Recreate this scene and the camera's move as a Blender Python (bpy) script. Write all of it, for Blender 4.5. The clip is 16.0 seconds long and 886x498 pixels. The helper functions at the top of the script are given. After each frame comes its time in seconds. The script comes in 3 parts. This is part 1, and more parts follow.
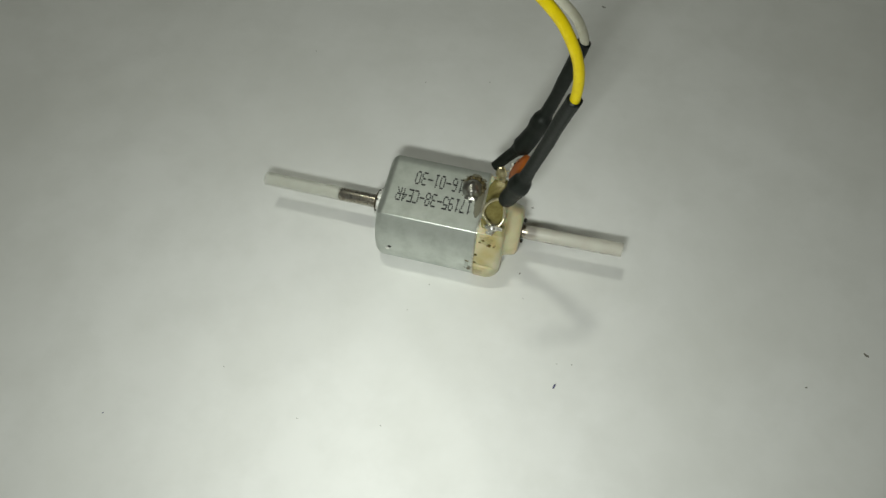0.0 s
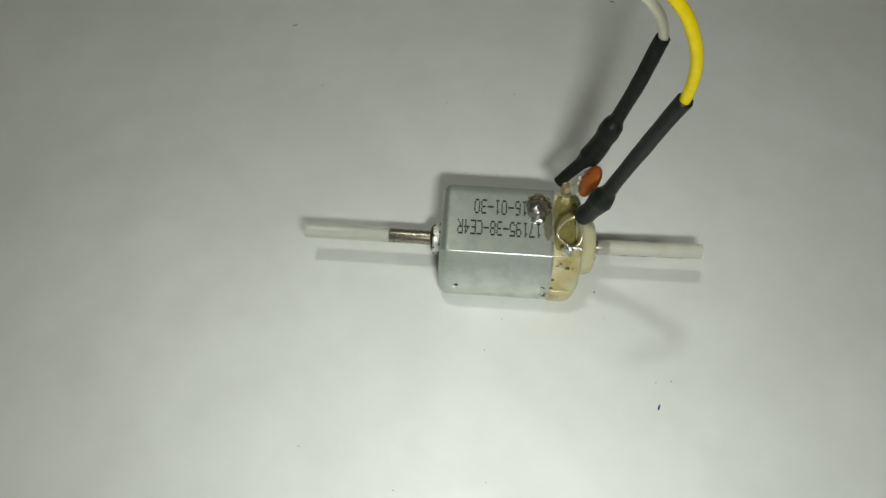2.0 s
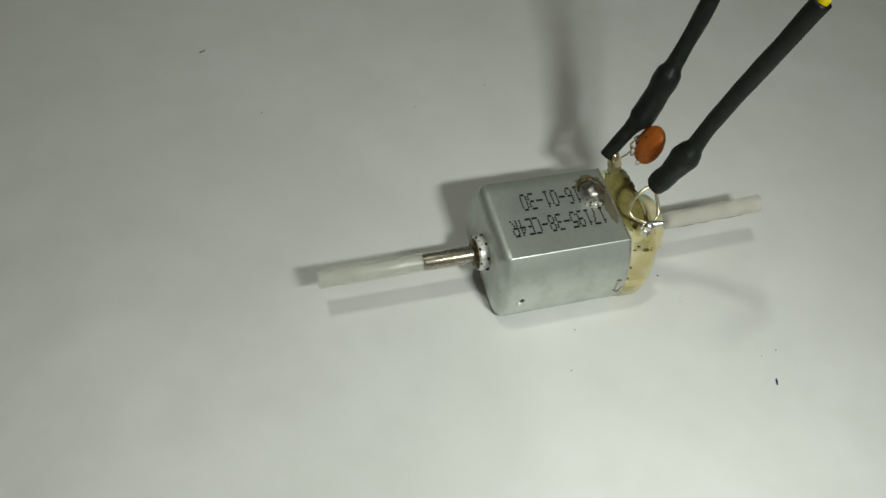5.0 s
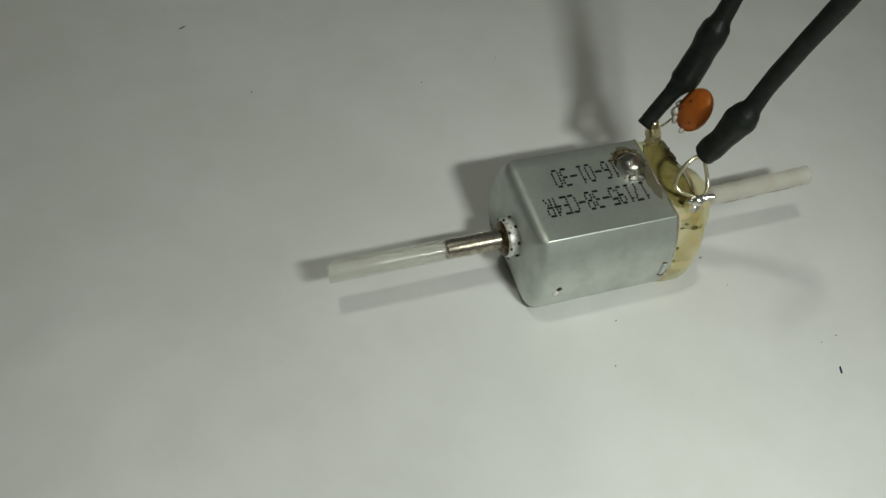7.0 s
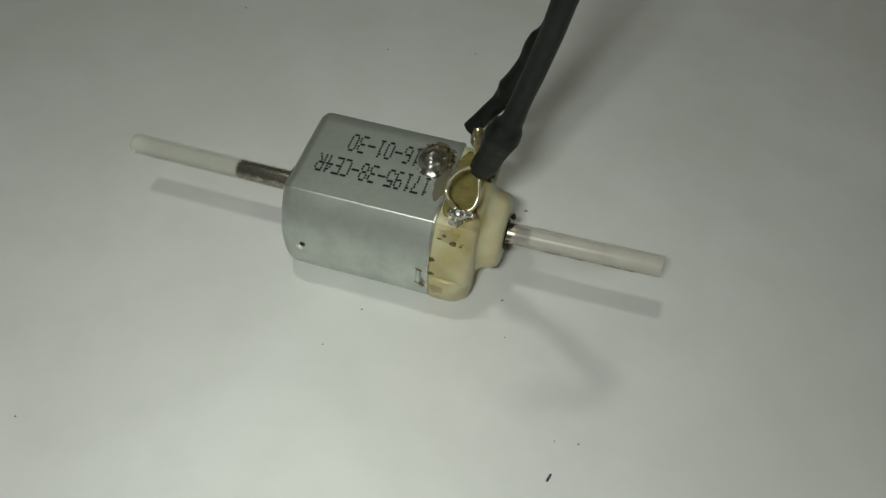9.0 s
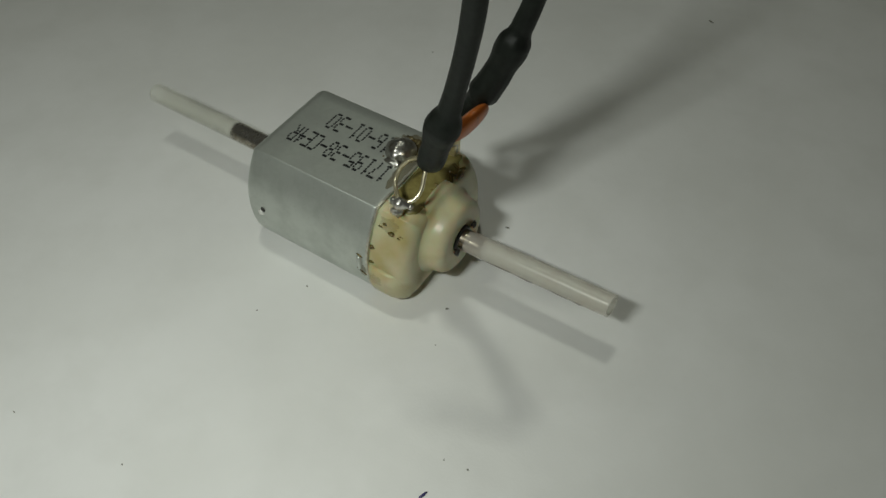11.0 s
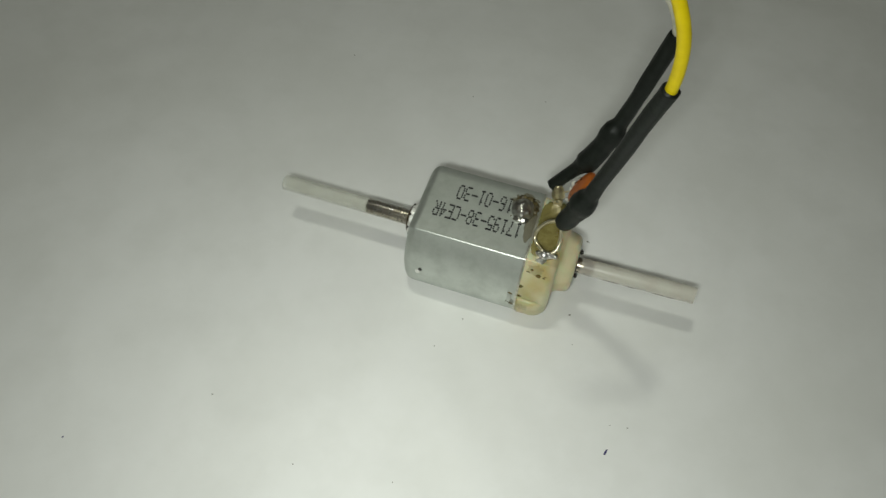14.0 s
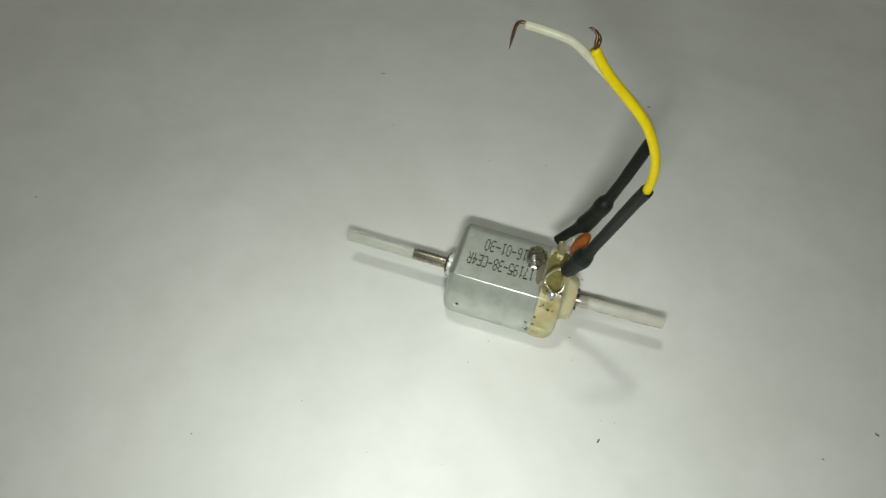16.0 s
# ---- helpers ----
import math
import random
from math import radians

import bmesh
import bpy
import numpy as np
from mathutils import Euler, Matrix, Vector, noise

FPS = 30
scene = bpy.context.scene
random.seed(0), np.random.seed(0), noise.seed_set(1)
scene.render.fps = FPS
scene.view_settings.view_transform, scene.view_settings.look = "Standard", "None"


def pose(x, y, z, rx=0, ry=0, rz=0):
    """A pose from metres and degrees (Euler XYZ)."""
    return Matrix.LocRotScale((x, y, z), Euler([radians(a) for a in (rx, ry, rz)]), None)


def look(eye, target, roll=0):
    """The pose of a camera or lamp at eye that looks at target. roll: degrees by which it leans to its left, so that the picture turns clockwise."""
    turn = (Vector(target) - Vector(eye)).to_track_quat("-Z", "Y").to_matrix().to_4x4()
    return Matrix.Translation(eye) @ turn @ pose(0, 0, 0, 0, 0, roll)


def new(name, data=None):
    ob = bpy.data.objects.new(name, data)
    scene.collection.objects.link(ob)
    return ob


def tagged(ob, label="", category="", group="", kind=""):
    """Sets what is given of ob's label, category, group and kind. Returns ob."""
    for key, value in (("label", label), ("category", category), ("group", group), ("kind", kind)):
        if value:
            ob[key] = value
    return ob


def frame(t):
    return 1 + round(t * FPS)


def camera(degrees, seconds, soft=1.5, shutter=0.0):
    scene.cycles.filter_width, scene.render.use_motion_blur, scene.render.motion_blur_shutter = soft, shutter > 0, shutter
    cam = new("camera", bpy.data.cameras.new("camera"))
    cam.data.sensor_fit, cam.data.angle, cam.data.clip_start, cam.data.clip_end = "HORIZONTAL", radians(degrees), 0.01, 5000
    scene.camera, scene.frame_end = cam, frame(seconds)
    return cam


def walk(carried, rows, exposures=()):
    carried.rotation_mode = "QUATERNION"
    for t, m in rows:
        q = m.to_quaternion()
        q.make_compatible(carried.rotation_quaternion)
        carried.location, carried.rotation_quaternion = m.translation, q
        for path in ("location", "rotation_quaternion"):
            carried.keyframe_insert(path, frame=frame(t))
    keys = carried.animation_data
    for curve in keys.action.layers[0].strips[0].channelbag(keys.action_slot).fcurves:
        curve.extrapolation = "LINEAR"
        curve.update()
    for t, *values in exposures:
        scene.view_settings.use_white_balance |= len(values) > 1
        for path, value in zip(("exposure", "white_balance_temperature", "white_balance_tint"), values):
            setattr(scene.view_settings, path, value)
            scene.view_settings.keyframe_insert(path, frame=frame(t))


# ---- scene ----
cam = camera(60.0, 16.0, soft=1.5)
PATH = [
    (0, (0.02177, -0.08324, 0.15676), (0.01065, -0.03863, 0.06796), -0.29),
    (0.5, (0.01592, -0.08267, 0.15388), (0.00585, -0.03676, 0.06561), -0.83),
    (1, (0.01122, -0.08179, 0.15114), (0.00308, -0.03575, 0.06274), -1.09),
    (1.5, (0.00331, -0.08108, 0.1495), (-0.00268, -0.03405, 0.06146), -0.27),
    (2, (-0.00736, -0.07753, 0.14669), (-0.01014, -0.03008, 0.05871), 0.65),
    (2.5, (-0.01748, -0.0727, 0.14521), (-0.01708, -0.02529, 0.05716), 1.57),
    (3, (-0.02722, -0.07129, 0.14012), (-0.02246, -0.02337, 0.05248), 3.91),
    (3.2, (-0.02715, -0.06774, 0.13858), (-0.02187, -0.02114, 0.05026), 3.73),
    (5.3, (-0.05108, -0.06371, 0.11202), (-0.02733, -0.01238, 0.02955), 10.73),
    (5.5, (-0.05217, -0.06111, 0.11001), (-0.02819, -0.01102, 0.02685), 10.87),
    (6, (-0.05297, -0.05879, 0.10488), (-0.02681, -0.00887, 0.02228), 11.20),
    (6.5, (-0.05376, -0.05794, 0.10023), (-0.02567, -0.00855, 0.01794), 12.26),
    (7, (-0.05215, -0.05767, 0.10103), (-0.02681, -0.00674, 0.01879), 11.14),
    (7.5, (-0.03743, -0.06043, 0.10171), (-0.02086, -0.00825, 0.01803), 10.12),
    (8, (-0.01773, -0.05964, 0.1054), (-0.00934, -0.0064, 0.02117), 9.63),
    (8.5, (0.01088, -0.06898, 0.10083), (0.00753, -0.01317, 0.01791), 5.93),
    (9, (0.02747, -0.06735, 0.09595), (0.01232, -0.01059, 0.01503), 1.92),
    (9.2, (0.03372, -0.06448, 0.09337), (0.01466, -0.00727, 0.0136), 1.59),
    (11.3, (0.05473, -0.05802, 0.08724), (0.01899, -0.00515, 0.01026), -1.20),
    (11.5, (0.05357, -0.05826, 0.08612), (0.0182, -0.00465, 0.00947), -0.57),
    (12, (0.0535, -0.05989, 0.08801), (0.01857, -0.00619, 0.01122), -0.68),
    (12.5, (0.04527, -0.06328, 0.09014), (0.01392, -0.00816, 0.01281), 0.09),
    (13, (0.0326, -0.06883, 0.09936), (0.00764, -0.0149, 0.01893), -0.46),
    (13.5, (0.02292, -0.07364, 0.11682), (0.00564, -0.02126, 0.03341), 2.03),
    (14, (0.01641, -0.07972, 0.1309), (0.00113, -0.0284, 0.04644), 2.16),
    (14.5, (0.01322, -0.08574, 0.13819), (-0.00043, -0.03357, 0.05398), 3.79),
    (15, (0.01194, -0.09386, 0.15592), (-0.00059, -0.04176, 0.07149), 4.68),
    (15.5, (0.01051, -0.09642, 0.16581), (-0.00187, -0.04455, 0.08122), 4.43),
    (16, (0.00717, -0.09925, 0.17379), (-0.00485, -0.047, 0.08938), 5.11),
]
walk(cam, [(t, look(eye, target, roll)) for t, eye, target, roll in PATH],
     exposures=[(0, -0.17), (1.0, -0.16), (2.0, -0.09), (3.0, -0.06), (5.5, -0.22), (6.5, -0.37), (7.5, -0.35), (8.0, -0.45), (8.5, -0.53), (9.0, -0.56), (11.5, -0.67), (12.5, -0.66), (13.0, -0.71), (13.5, -0.49), (14.5, -0.22), (15.5, -0.06), (16.0, 0.04)])

# ---- light: a phone torch close over the subject, a round ceiling lamp, a dim room ----
CM = 0.01
random.seed(7)
world = bpy.data.worlds.new("room_air")
world.use_nodes = True
world.node_tree.nodes["Background"].inputs["Color"].default_value = (0.75, 0.8, 0.78, 1)
world.node_tree.nodes["Background"].inputs["Strength"].default_value = 0.01
scene.world = world


def lamp(name, place, aim, watts, colour, size, size_y=0.0, spread=180):
    data = bpy.data.lights.new(name, "AREA")
    data.energy, data.color, data.spread = watts, colour, radians(spread)
    data.shape, data.size = ("RECTANGLE" if size_y else "DISK"), size
    if size_y:
        data.size_y = size_y
    ob = new(name, data)
    ob.matrix_world = look(place, aim)
    return ob


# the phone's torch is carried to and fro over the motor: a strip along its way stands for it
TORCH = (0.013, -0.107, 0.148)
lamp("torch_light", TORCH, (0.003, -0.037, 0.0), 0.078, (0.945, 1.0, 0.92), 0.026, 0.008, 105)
CEILING_LAMP = (-0.362, 0.335, 1.80)
lamp("ceiling_light", CEILING_LAMP, (0.005, -0.02, 0.0), 8.3, (0.955, 1.0, 0.86), 0.15)


# ---- materials ----
def material(name, colour, rough=0.5, metal=0.0, **extra):
    m = bpy.data.materials.new(name)
    m.use_nodes = True
    b = m.node_tree.nodes["Principled BSDF"]
    b.inputs["Base Color"].default_value = (*colour, 1)
    b.inputs["Roughness"].default_value = rough
    b.inputs["Metallic"].default_value = metal
    for key, value in extra.items():
        b.inputs[key.replace("_", " ")].default_value = value
    return m


def vary(m, second, scale, low=0.4, high=0.7, detail=5.0, rough=None, mix=1.0):
    """Blend the base colour with a second one by noise at a real-world scale (per metre)."""
    t = m.node_tree
    b = t.nodes["Principled BSDF"]
    at = t.nodes.new("ShaderNodeTexCoord")
    n = t.nodes.new("ShaderNodeTexNoise")
    n.inputs["Scale"].default_value, n.inputs["Detail"].default_value = scale, detail
    n.inputs["Roughness"].default_value = 0.6
    r = t.nodes.new("ShaderNodeMapRange")
    r.inputs["From Min"].default_value, r.inputs["From Max"].default_value = low, high
    r.inputs["To Max"].default_value = mix
    c = t.nodes.new("ShaderNodeMix")
    c.data_type = "RGBA"
    link = t.links.new
    link(at.outputs["Object"], n.inputs["Vector"])
    link(n.outputs["Fac"], r.inputs["Value"])
    link(r.outputs["Result"], c.inputs["Factor"])
    base = b.inputs["Base Color"]
    if base.is_linked:
        link(base.links[0].from_socket, c.inputs[6])
    else:
        c.inputs[6].default_value = base.default_value
    c.inputs[7].default_value = (*second, 1)
    link(c.outputs[2], base)
    if rough is not None:
        q = t.nodes.new("ShaderNodeMapRange")
        q.inputs["From Min"].default_value, q.inputs["From Max"].default_value = low, high
        q.inputs["To Min"].default_value, q.inputs["To Max"].default_value = b.inputs["Roughness"].default_value, rough
        link(n.outputs["Fac"], q.inputs["Value"])
        link(q.outputs["Result"], b.inputs["Roughness"])
    return m


def relief(m, scale, depth, strength=0.5, detail=3.0, stretch=(1, 1, 1)):
    t = m.node_tree
    b = t.nodes["Principled BSDF"]
    at, mp = t.nodes.new("ShaderNodeTexCoord"), t.nodes.new("ShaderNodeMapping")
    mp.inputs["Scale"].default_value = stretch
    n, bump = t.nodes.new("ShaderNodeTexNoise"), t.nodes.new("ShaderNodeBump")
    n.inputs["Scale"].default_value, n.inputs["Detail"].default_value = scale, detail
    bump.inputs["Distance"].default_value, bump.inputs["Strength"].default_value = depth, strength
    link = t.links.new
    link(at.outputs["Object"], mp.inputs["Vector"])
    link(mp.outputs["Vector"], n.inputs["Vector"])
    link(n.outputs["Fac"], bump.inputs["Height"])
    if b.inputs["Normal"].is_linked:
        link(b.inputs["Normal"].links[0].from_socket, bump.inputs["Normal"])
    link(bump.outputs["Normal"], b.inputs["Normal"])
    return m


PAPER = relief(relief(vary(vary(material("paper_white", (0.80, 0.80, 0.79), 0.43, Specular_IOR_Level=1.0),
               (0.68, 0.68, 0.65), 22, 0.42, 0.72, mix=0.6), (0.70, 0.70, 0.68), 75, 0.45, 0.68, mix=0.45), 2500, 0.00005, 0.25), 60, 0.0008, 0.5)
CAN = relief(vary(vary(material("zinc_plated_steel", (0.57, 0.60, 0.56), 0.40, 0.75), (0.47, 0.50, 0.46), 260, 0.4, 0.7, rough=0.52),
             (0.42, 0.45, 0.40), 2600, 0.58, 0.75, mix=0.5), 4200, 0.00002, 0.25)
STEEL = relief(vary(material("shaft_steel", (0.44, 0.40, 0.33), 0.26, 1.0), (0.24, 0.20, 0.15), 900, rough=0.35), 3000, 0.00001, 0.2, stretch=(0.1, 1, 1))
BRIGHT = vary(material("worn_bearing_metal", (0.80, 0.80, 0.76), 0.38, 0.25), (0.35, 0.33, 0.28), 1500, 0.55, 0.66)
EDGE = vary(material("steel_edge_highlight", (0.64, 0.63, 0.56), 0.36, 0.8), (0.36, 0.34, 0.28), 900, 0.4, 0.7)
BRONZE = vary(material("oily_bronze", (0.16, 0.11, 0.045), 0.3, 0.7), (0.03, 0.022, 0.012), 1100, 0.42, 0.6)
DARK = material("dark_grease_and_shade", (0.018, 0.015, 0.012), 0.35)
NYLON = relief(vary(vary(vary(material("cream_nylon", (0.60, 0.56, 0.36), 0.34, Subsurface_Weight=0.4, Subsurface_Scale=0.0015, Coat_Weight=0.15, Coat_Roughness=0.3),
               (0.42, 0.34, 0.12), 130, 0.48, 0.66, detail=2.5, mix=0.85), (0.55, 0.48, 0.28), 420, 0.45, 0.7, detail=3.0, mix=0.5),
               (0.22, 0.14, 0.04), 700, 0.68, 0.76, mix=0.7), 300, 0.00015, 0.4, detail=1.5)
FLUX = relief(vary(material("olive_flux", (0.25, 0.215, 0.075), 0.25), (0.16, 0.13, 0.04), 700, 0.4, 0.7), 1200, 0.00008, 0.5)
BURNT = relief(vary(vary(material("burnt_flux", (0.15, 0.12, 0.05), 0.32), (0.045, 0.035, 0.018), 1500, 0.42, 0.6), (0.26, 0.23, 0.16), 700, 0.60, 0.72, mix=0.4), 1400, 0.0001, 0.6)
STAIN = vary(material("brown_flux_stain", (0.17, 0.125, 0.03), 0.25), (0.06, 0.045, 0.015), 1600, 0.4, 0.62)
CRUMB = vary(material("white_flux_crumb", (0.62, 0.60, 0.54), 0.5), (0.42, 0.40, 0.34), 2500)
SOLDER = relief(vary(material("solder", (0.62, 0.61, 0.57), 0.33, 1.0), (0.26, 0.22, 0.16), 800, 0.52, 0.70, rough=0.45), 700, 0.0002, 0.4)
LEAD = vary(material("tinned_lead", (0.86, 0.80, 0.60), 0.3, 0.85), (0.66, 0.58, 0.36), 900)
SLEEVE = relief(vary(material("black_heat_shrink", (0.007, 0.009, 0.007), 0.46, Specular_IOR_Level=0.28), (0.014, 0.018, 0.014), 700, rough=0.55), 900, 0.00015, 0.5)
YELLOW = relief(vary(material("yellow_pvc", (0.86, 0.67, 0.004), 0.45, Specular_IOR_Level=0.3), (0.76, 0.57, 0.004), 500), 1500, 0.00003, 0.3)
WHITE = relief(vary(material("white_pvc", (0.80, 0.78, 0.64), 0.35), (0.70, 0.67, 0.50), 500), 1500, 0.00003, 0.3)
GOLD = vary(material("flux_coated_tin", (0.86, 0.77, 0.50), 0.28, 1.0), (0.62, 0.52, 0.28), 900)
COPPER = vary(material("tarnished_copper", (0.25, 0.12, 0.06), 0.4, 0.9), (0.08, 0.05, 0.04), 1500)
ORANGE = relief(vary(vary(material("orange_epoxy", (0.62, 0.17, 0.03), 0.3), (0.5, 0.12, 0.02), 600), (0.10, 0.03, 0.01), 1500, 0.68, 0.72), 900, 0.0001, 0.3)
INK = material("black_ink", (0.012, 0.012, 0.014), 0.5)
PEN = material("blue_black_ink", (0.04, 0.035, 0.14), 0.6)
DUST = material("dark_dust", (0.19, 0.175, 0.15), 0.8)


def see_through(m, milk):
    """Let the surface pass the view straight on, but for a milky share."""
    t = m.node_tree
    clear, blend = t.nodes.new("ShaderNodeBsdfTransparent"), t.nodes.new("ShaderNodeMixShader")
    clear.inputs["Color"].default_value = (0.97, 0.97, 0.95, 1)
    blend.inputs["Fac"].default_value = milk
    t.links.new(clear.outputs[0], blend.inputs[1])
    t.links.new(t.nodes["Principled BSDF"].outputs[0], blend.inputs[2])
    t.links.new(blend.outputs[0], t.nodes["Material Output"].inputs["Surface"])
    return m


SMUDGE = see_through(vary(material("grey_smudge", (0.16, 0.13, 0.11), 0.6), (0.30, 0.25, 0.22), 1500), 0.5)
AMBER = see_through(vary(material("amber_flux", (0.36, 0.25, 0.05), 0.25), (0.22, 0.14, 0.03), 500, 0.4, 0.7), 0.2)
HALO = see_through(vary(material("brown_halo", (0.12, 0.085, 0.03), 0.4), (0.20, 0.16, 0.08), 600, 0.4, 0.7), 0.45)
CLEAR = see_through(relief(material("clear_plastic", (0.93, 0.93, 0.90), 0.06, Transmission_Weight=0.85, IOR=1.45), 600, 0.00004, 0.2, stretch=(0.2, 1, 1)), 0.28)
BORE = see_through(vary(material("milky_bore", (0.84, 0.85, 0.80), 0.3), (0.74, 0.74, 0.68), 500), 0.38)
MILKY = see_through(relief(vary(vary(material("warm_milky_plastic", (0.86, 0.82, 0.75), 0.32, Transmission_Weight=0.22, IOR=1.45), (0.76, 0.68, 0.61), 220, 0.42, 0.7), (0.22, 0.19, 0.16), 700, 0.70, 0.78, mix=0.6), 600, 0.00004, 0.2, stretch=(0.2, 1, 1)), 0.41)
WALL = vary(material("room_plaster", (0.55, 0.54, 0.50), 0.8), (0.48, 0.47, 0.44), 3)
WOOD = relief(vary(material("table_wood", (0.20, 0.12, 0.07), 0.4), (0.12, 0.07, 0.04), 12), 60, 0.0005, 0.3)
LAMP_WHITE = material("lamp_white", (0.8, 0.8, 0.78), 0.4)


# ---- building helpers, in centimetres round the motor's axis ----
def mesh_from(name, bm, mat, smooth=True):
    me = bpy.data.meshes.new(name)
    bmesh.ops.recalc_face_normals(bm, faces=bm.faces[:])
    bm.to_mesh(me)
    bm.free()
    me.materials.append(mat)
    if smooth:
        for p in me.polygons:
            p.use_smooth = True
    return me


def part(name, bm, mat, parent, label="", smooth=True, angle=None):
    ob = new(name, mesh_from(name, bm, mat, smooth))
    ob.parent = parent
    if angle:
        sharp = ob.data
        normals = [p.normal.copy() for p in sharp.polygons]
        faces_of = {}
        for p in sharp.polygons:
            for key in p.edge_keys:
                faces_of.setdefault(key, []).append(p.index)
        for e in sharp.edges:
            near = faces_of.get(tuple(sorted(e.vertices)), [])
            if len(near) == 2 and normals[near[0]].angle(normals[near[1]], 0) > radians(angle):
                e.use_edge_sharp = True
    return tagged(ob, label) if label else ob


def loft(bm, rings, cap_start=True, cap_end=True):
    """Skin a list of closed rings of equal length (points in cm)."""
    made = [[bm.verts.new(Vector(p) * CM) for p in ring] for ring in rings]
    n = len(made[0])
    for a, b in zip(made, made[1:]):
        for i in range(n):
            bm.faces.new((a[i], a[(i + 1) % n], b[(i + 1) % n], b[i]))
    if cap_start:
        bm.faces.new(made[0][::-1])
    if cap_end:
        bm.faces.new(made[-1])
    return made


AXIS_Z = 0.755
REAR_Z = 0.79


def lathe(bm, steps, n=40, y=0.0, z=AXIS_Z, cap_start=True, cap_end=True):
    """Rings round the motor's axis; steps are (x, radius)."""
    rings = [[(x, y + r * math.cos(2 * math.pi * i / n), z + r * math.sin(2 * math.pi * i / n)) for i in range(n)] for x, r in steps]
    return loft(bm, rings, cap_start, cap_end)


def side_reach(z, r=1.0, h=0.755, far=False):
    """How far the can's side stands out from the axis, at height z from it: bulging, fullest a little below the axis;
    the far side stands out a little more, as the can is pressed slightly askew."""
    z = z * 0.755 / h
    crease, full = (0.85, 1.12) if far else (0.67, 1.03)
    if z > -0.15:
        return r * (full - (full - crease) * ((z + 0.15) / 0.905) ** 2)
    low = full - 0.31
    return r * (low + 0.31 * (1 - min(1.0, (-0.15 - z) / 0.605) ** 2.5) ** 0.4)


def outline(r, h, ease=0.03, arc=22, flat=8):
    """Cross-section of the can: flat top and bottom, crisp upper creases, bulging sides, rounded lower corners."""
    def side(far):
        turn = side_reach(h - ease, r, h, far)
        line = []
        for z in [h, h - 0.3 * ease] + [h * math.cos(math.pi * i / arc) for i in range(1, arc + 1)]:
            y = side_reach(z, r, h, far)
            if z > h - ease:
                y = min(y, turn - ease + ease * math.sqrt(1 - ((z - h + ease) / ease) ** 2))
            line.append((y, z))
        line[1:] = sorted(line[1:], key=lambda p: -p[1])
        return line
    right, near = side(True), side(False)
    left = [(-y, z) for y, z in near[::-1]]
    bottom = [(right[-1][0] + (left[0][0] - right[-1][0]) * i / flat, -h) for i in range(1, flat)]
    top = [(left[-1][0] + (right[0][0] - left[-1][0]) * i / flat, h) for i in range(1, flat)]
    return right + bottom + left + top


def sweep(bm, points, radii, n=16, ends=True, wobble=0.0, seed=0):
    """A round bar along a smooth curve through the points (cm), radius by the matching list."""
    pts = [Vector(p) for p in points]
    fine, rad = [], []
    for i in range(len(pts) - 1):
        p0, p1, p2, p3 = pts[max(i - 1, 0)], pts[i], pts[i + 1], pts[min(i + 2, len(pts) - 1)]
        q = [radii[max(i - 1, 0)], radii[i], radii[i + 1], radii[min(i + 2, len(pts) - 1)]]
        steps = max(3, int((p2 - p1).length / 0.06))
        for k in range(steps):
            u = k / steps
            fine.append(0.5 * ((2 * p1) + (p2 - p0) * u + (2 * p0 - 5 * p1 + 4 * p2 - p3) * u * u + (3 * p1 - p0 - 3 * p2 + p3) * u ** 3))
            e = u * u * (3 - 2 * u)
            rad.append(q[1] + (q[2] - q[1]) * e)
    fine.append(pts[-1])
    rad.append(radii[-1])
    up = Vector((0.3, 0.9, 0.1))
    rings = []
    for i, p in enumerate(fine):
        along = (fine[min(i + 1, len(fine) - 1)] - fine[max(i - 1, 0)]).normalized()
        side = along.cross(up).normalized()
        up = side.cross(along).normalized()
        ring = []
        for k in range(n):
            a = 2 * math.pi * k / n
            w = 1 + wobble * noise.noise(Vector((seed + 3 * math.cos(a), 3 * math.sin(a), i * 0.12)))
            ring.append(p + rad[i] * w * (math.cos(a) * side + math.sin(a) * up))
        rings.append(ring)
    loft(bm, rings, ends, ends)


def lump(bm, centre, size, rough=0.15, freq=6.0, seed=0, level=3, flat_z=None):
    """An uneven rounded blob."""
    made = bmesh.ops.create_icosphere(bm, subdivisions=level, radius=1.0)["verts"]
    for v in made:
        d = v.co.copy()
        k = 1 + rough * noise.noise(d * freq * 0.3 + Vector((seed, 0, 0))) + 0.4 * rough * noise.noise(d * freq + Vector((0, seed, 0)))
        p = Vector(centre) + Vector((d.x * size[0], d.y * size[1], d.z * size[2])) * k
        if flat_z is not None and p.z < flat_z:
            p.z = flat_z
        v.co = p * CM


def film(bm, cx, cy, z, rx, ry, thick, seed=0, rough=0.35, n=40, freq=2.2, square=1.0):
    """A thin ragged-edged spill lying on a level face."""
    rings = []
    for scale, lift in ((1.0, 0.0), (0.92, thick), (0.5, thick * 1.2)):
        ring = []
        for i in range(n):
            a = 2 * math.pi * i / n
            k = 1 + rough * noise.noise(Vector((math.cos(a) * freq + seed, math.sin(a) * freq, 0)))
            c, d = (math.copysign(abs(v) ** square, v) for v in (math.cos(a), math.sin(a)))
            ring.append((cx + rx * scale * k * c, cy + ry * scale * k * d, z + lift))
        rings.append(ring)
    loft(bm, rings, True, True)


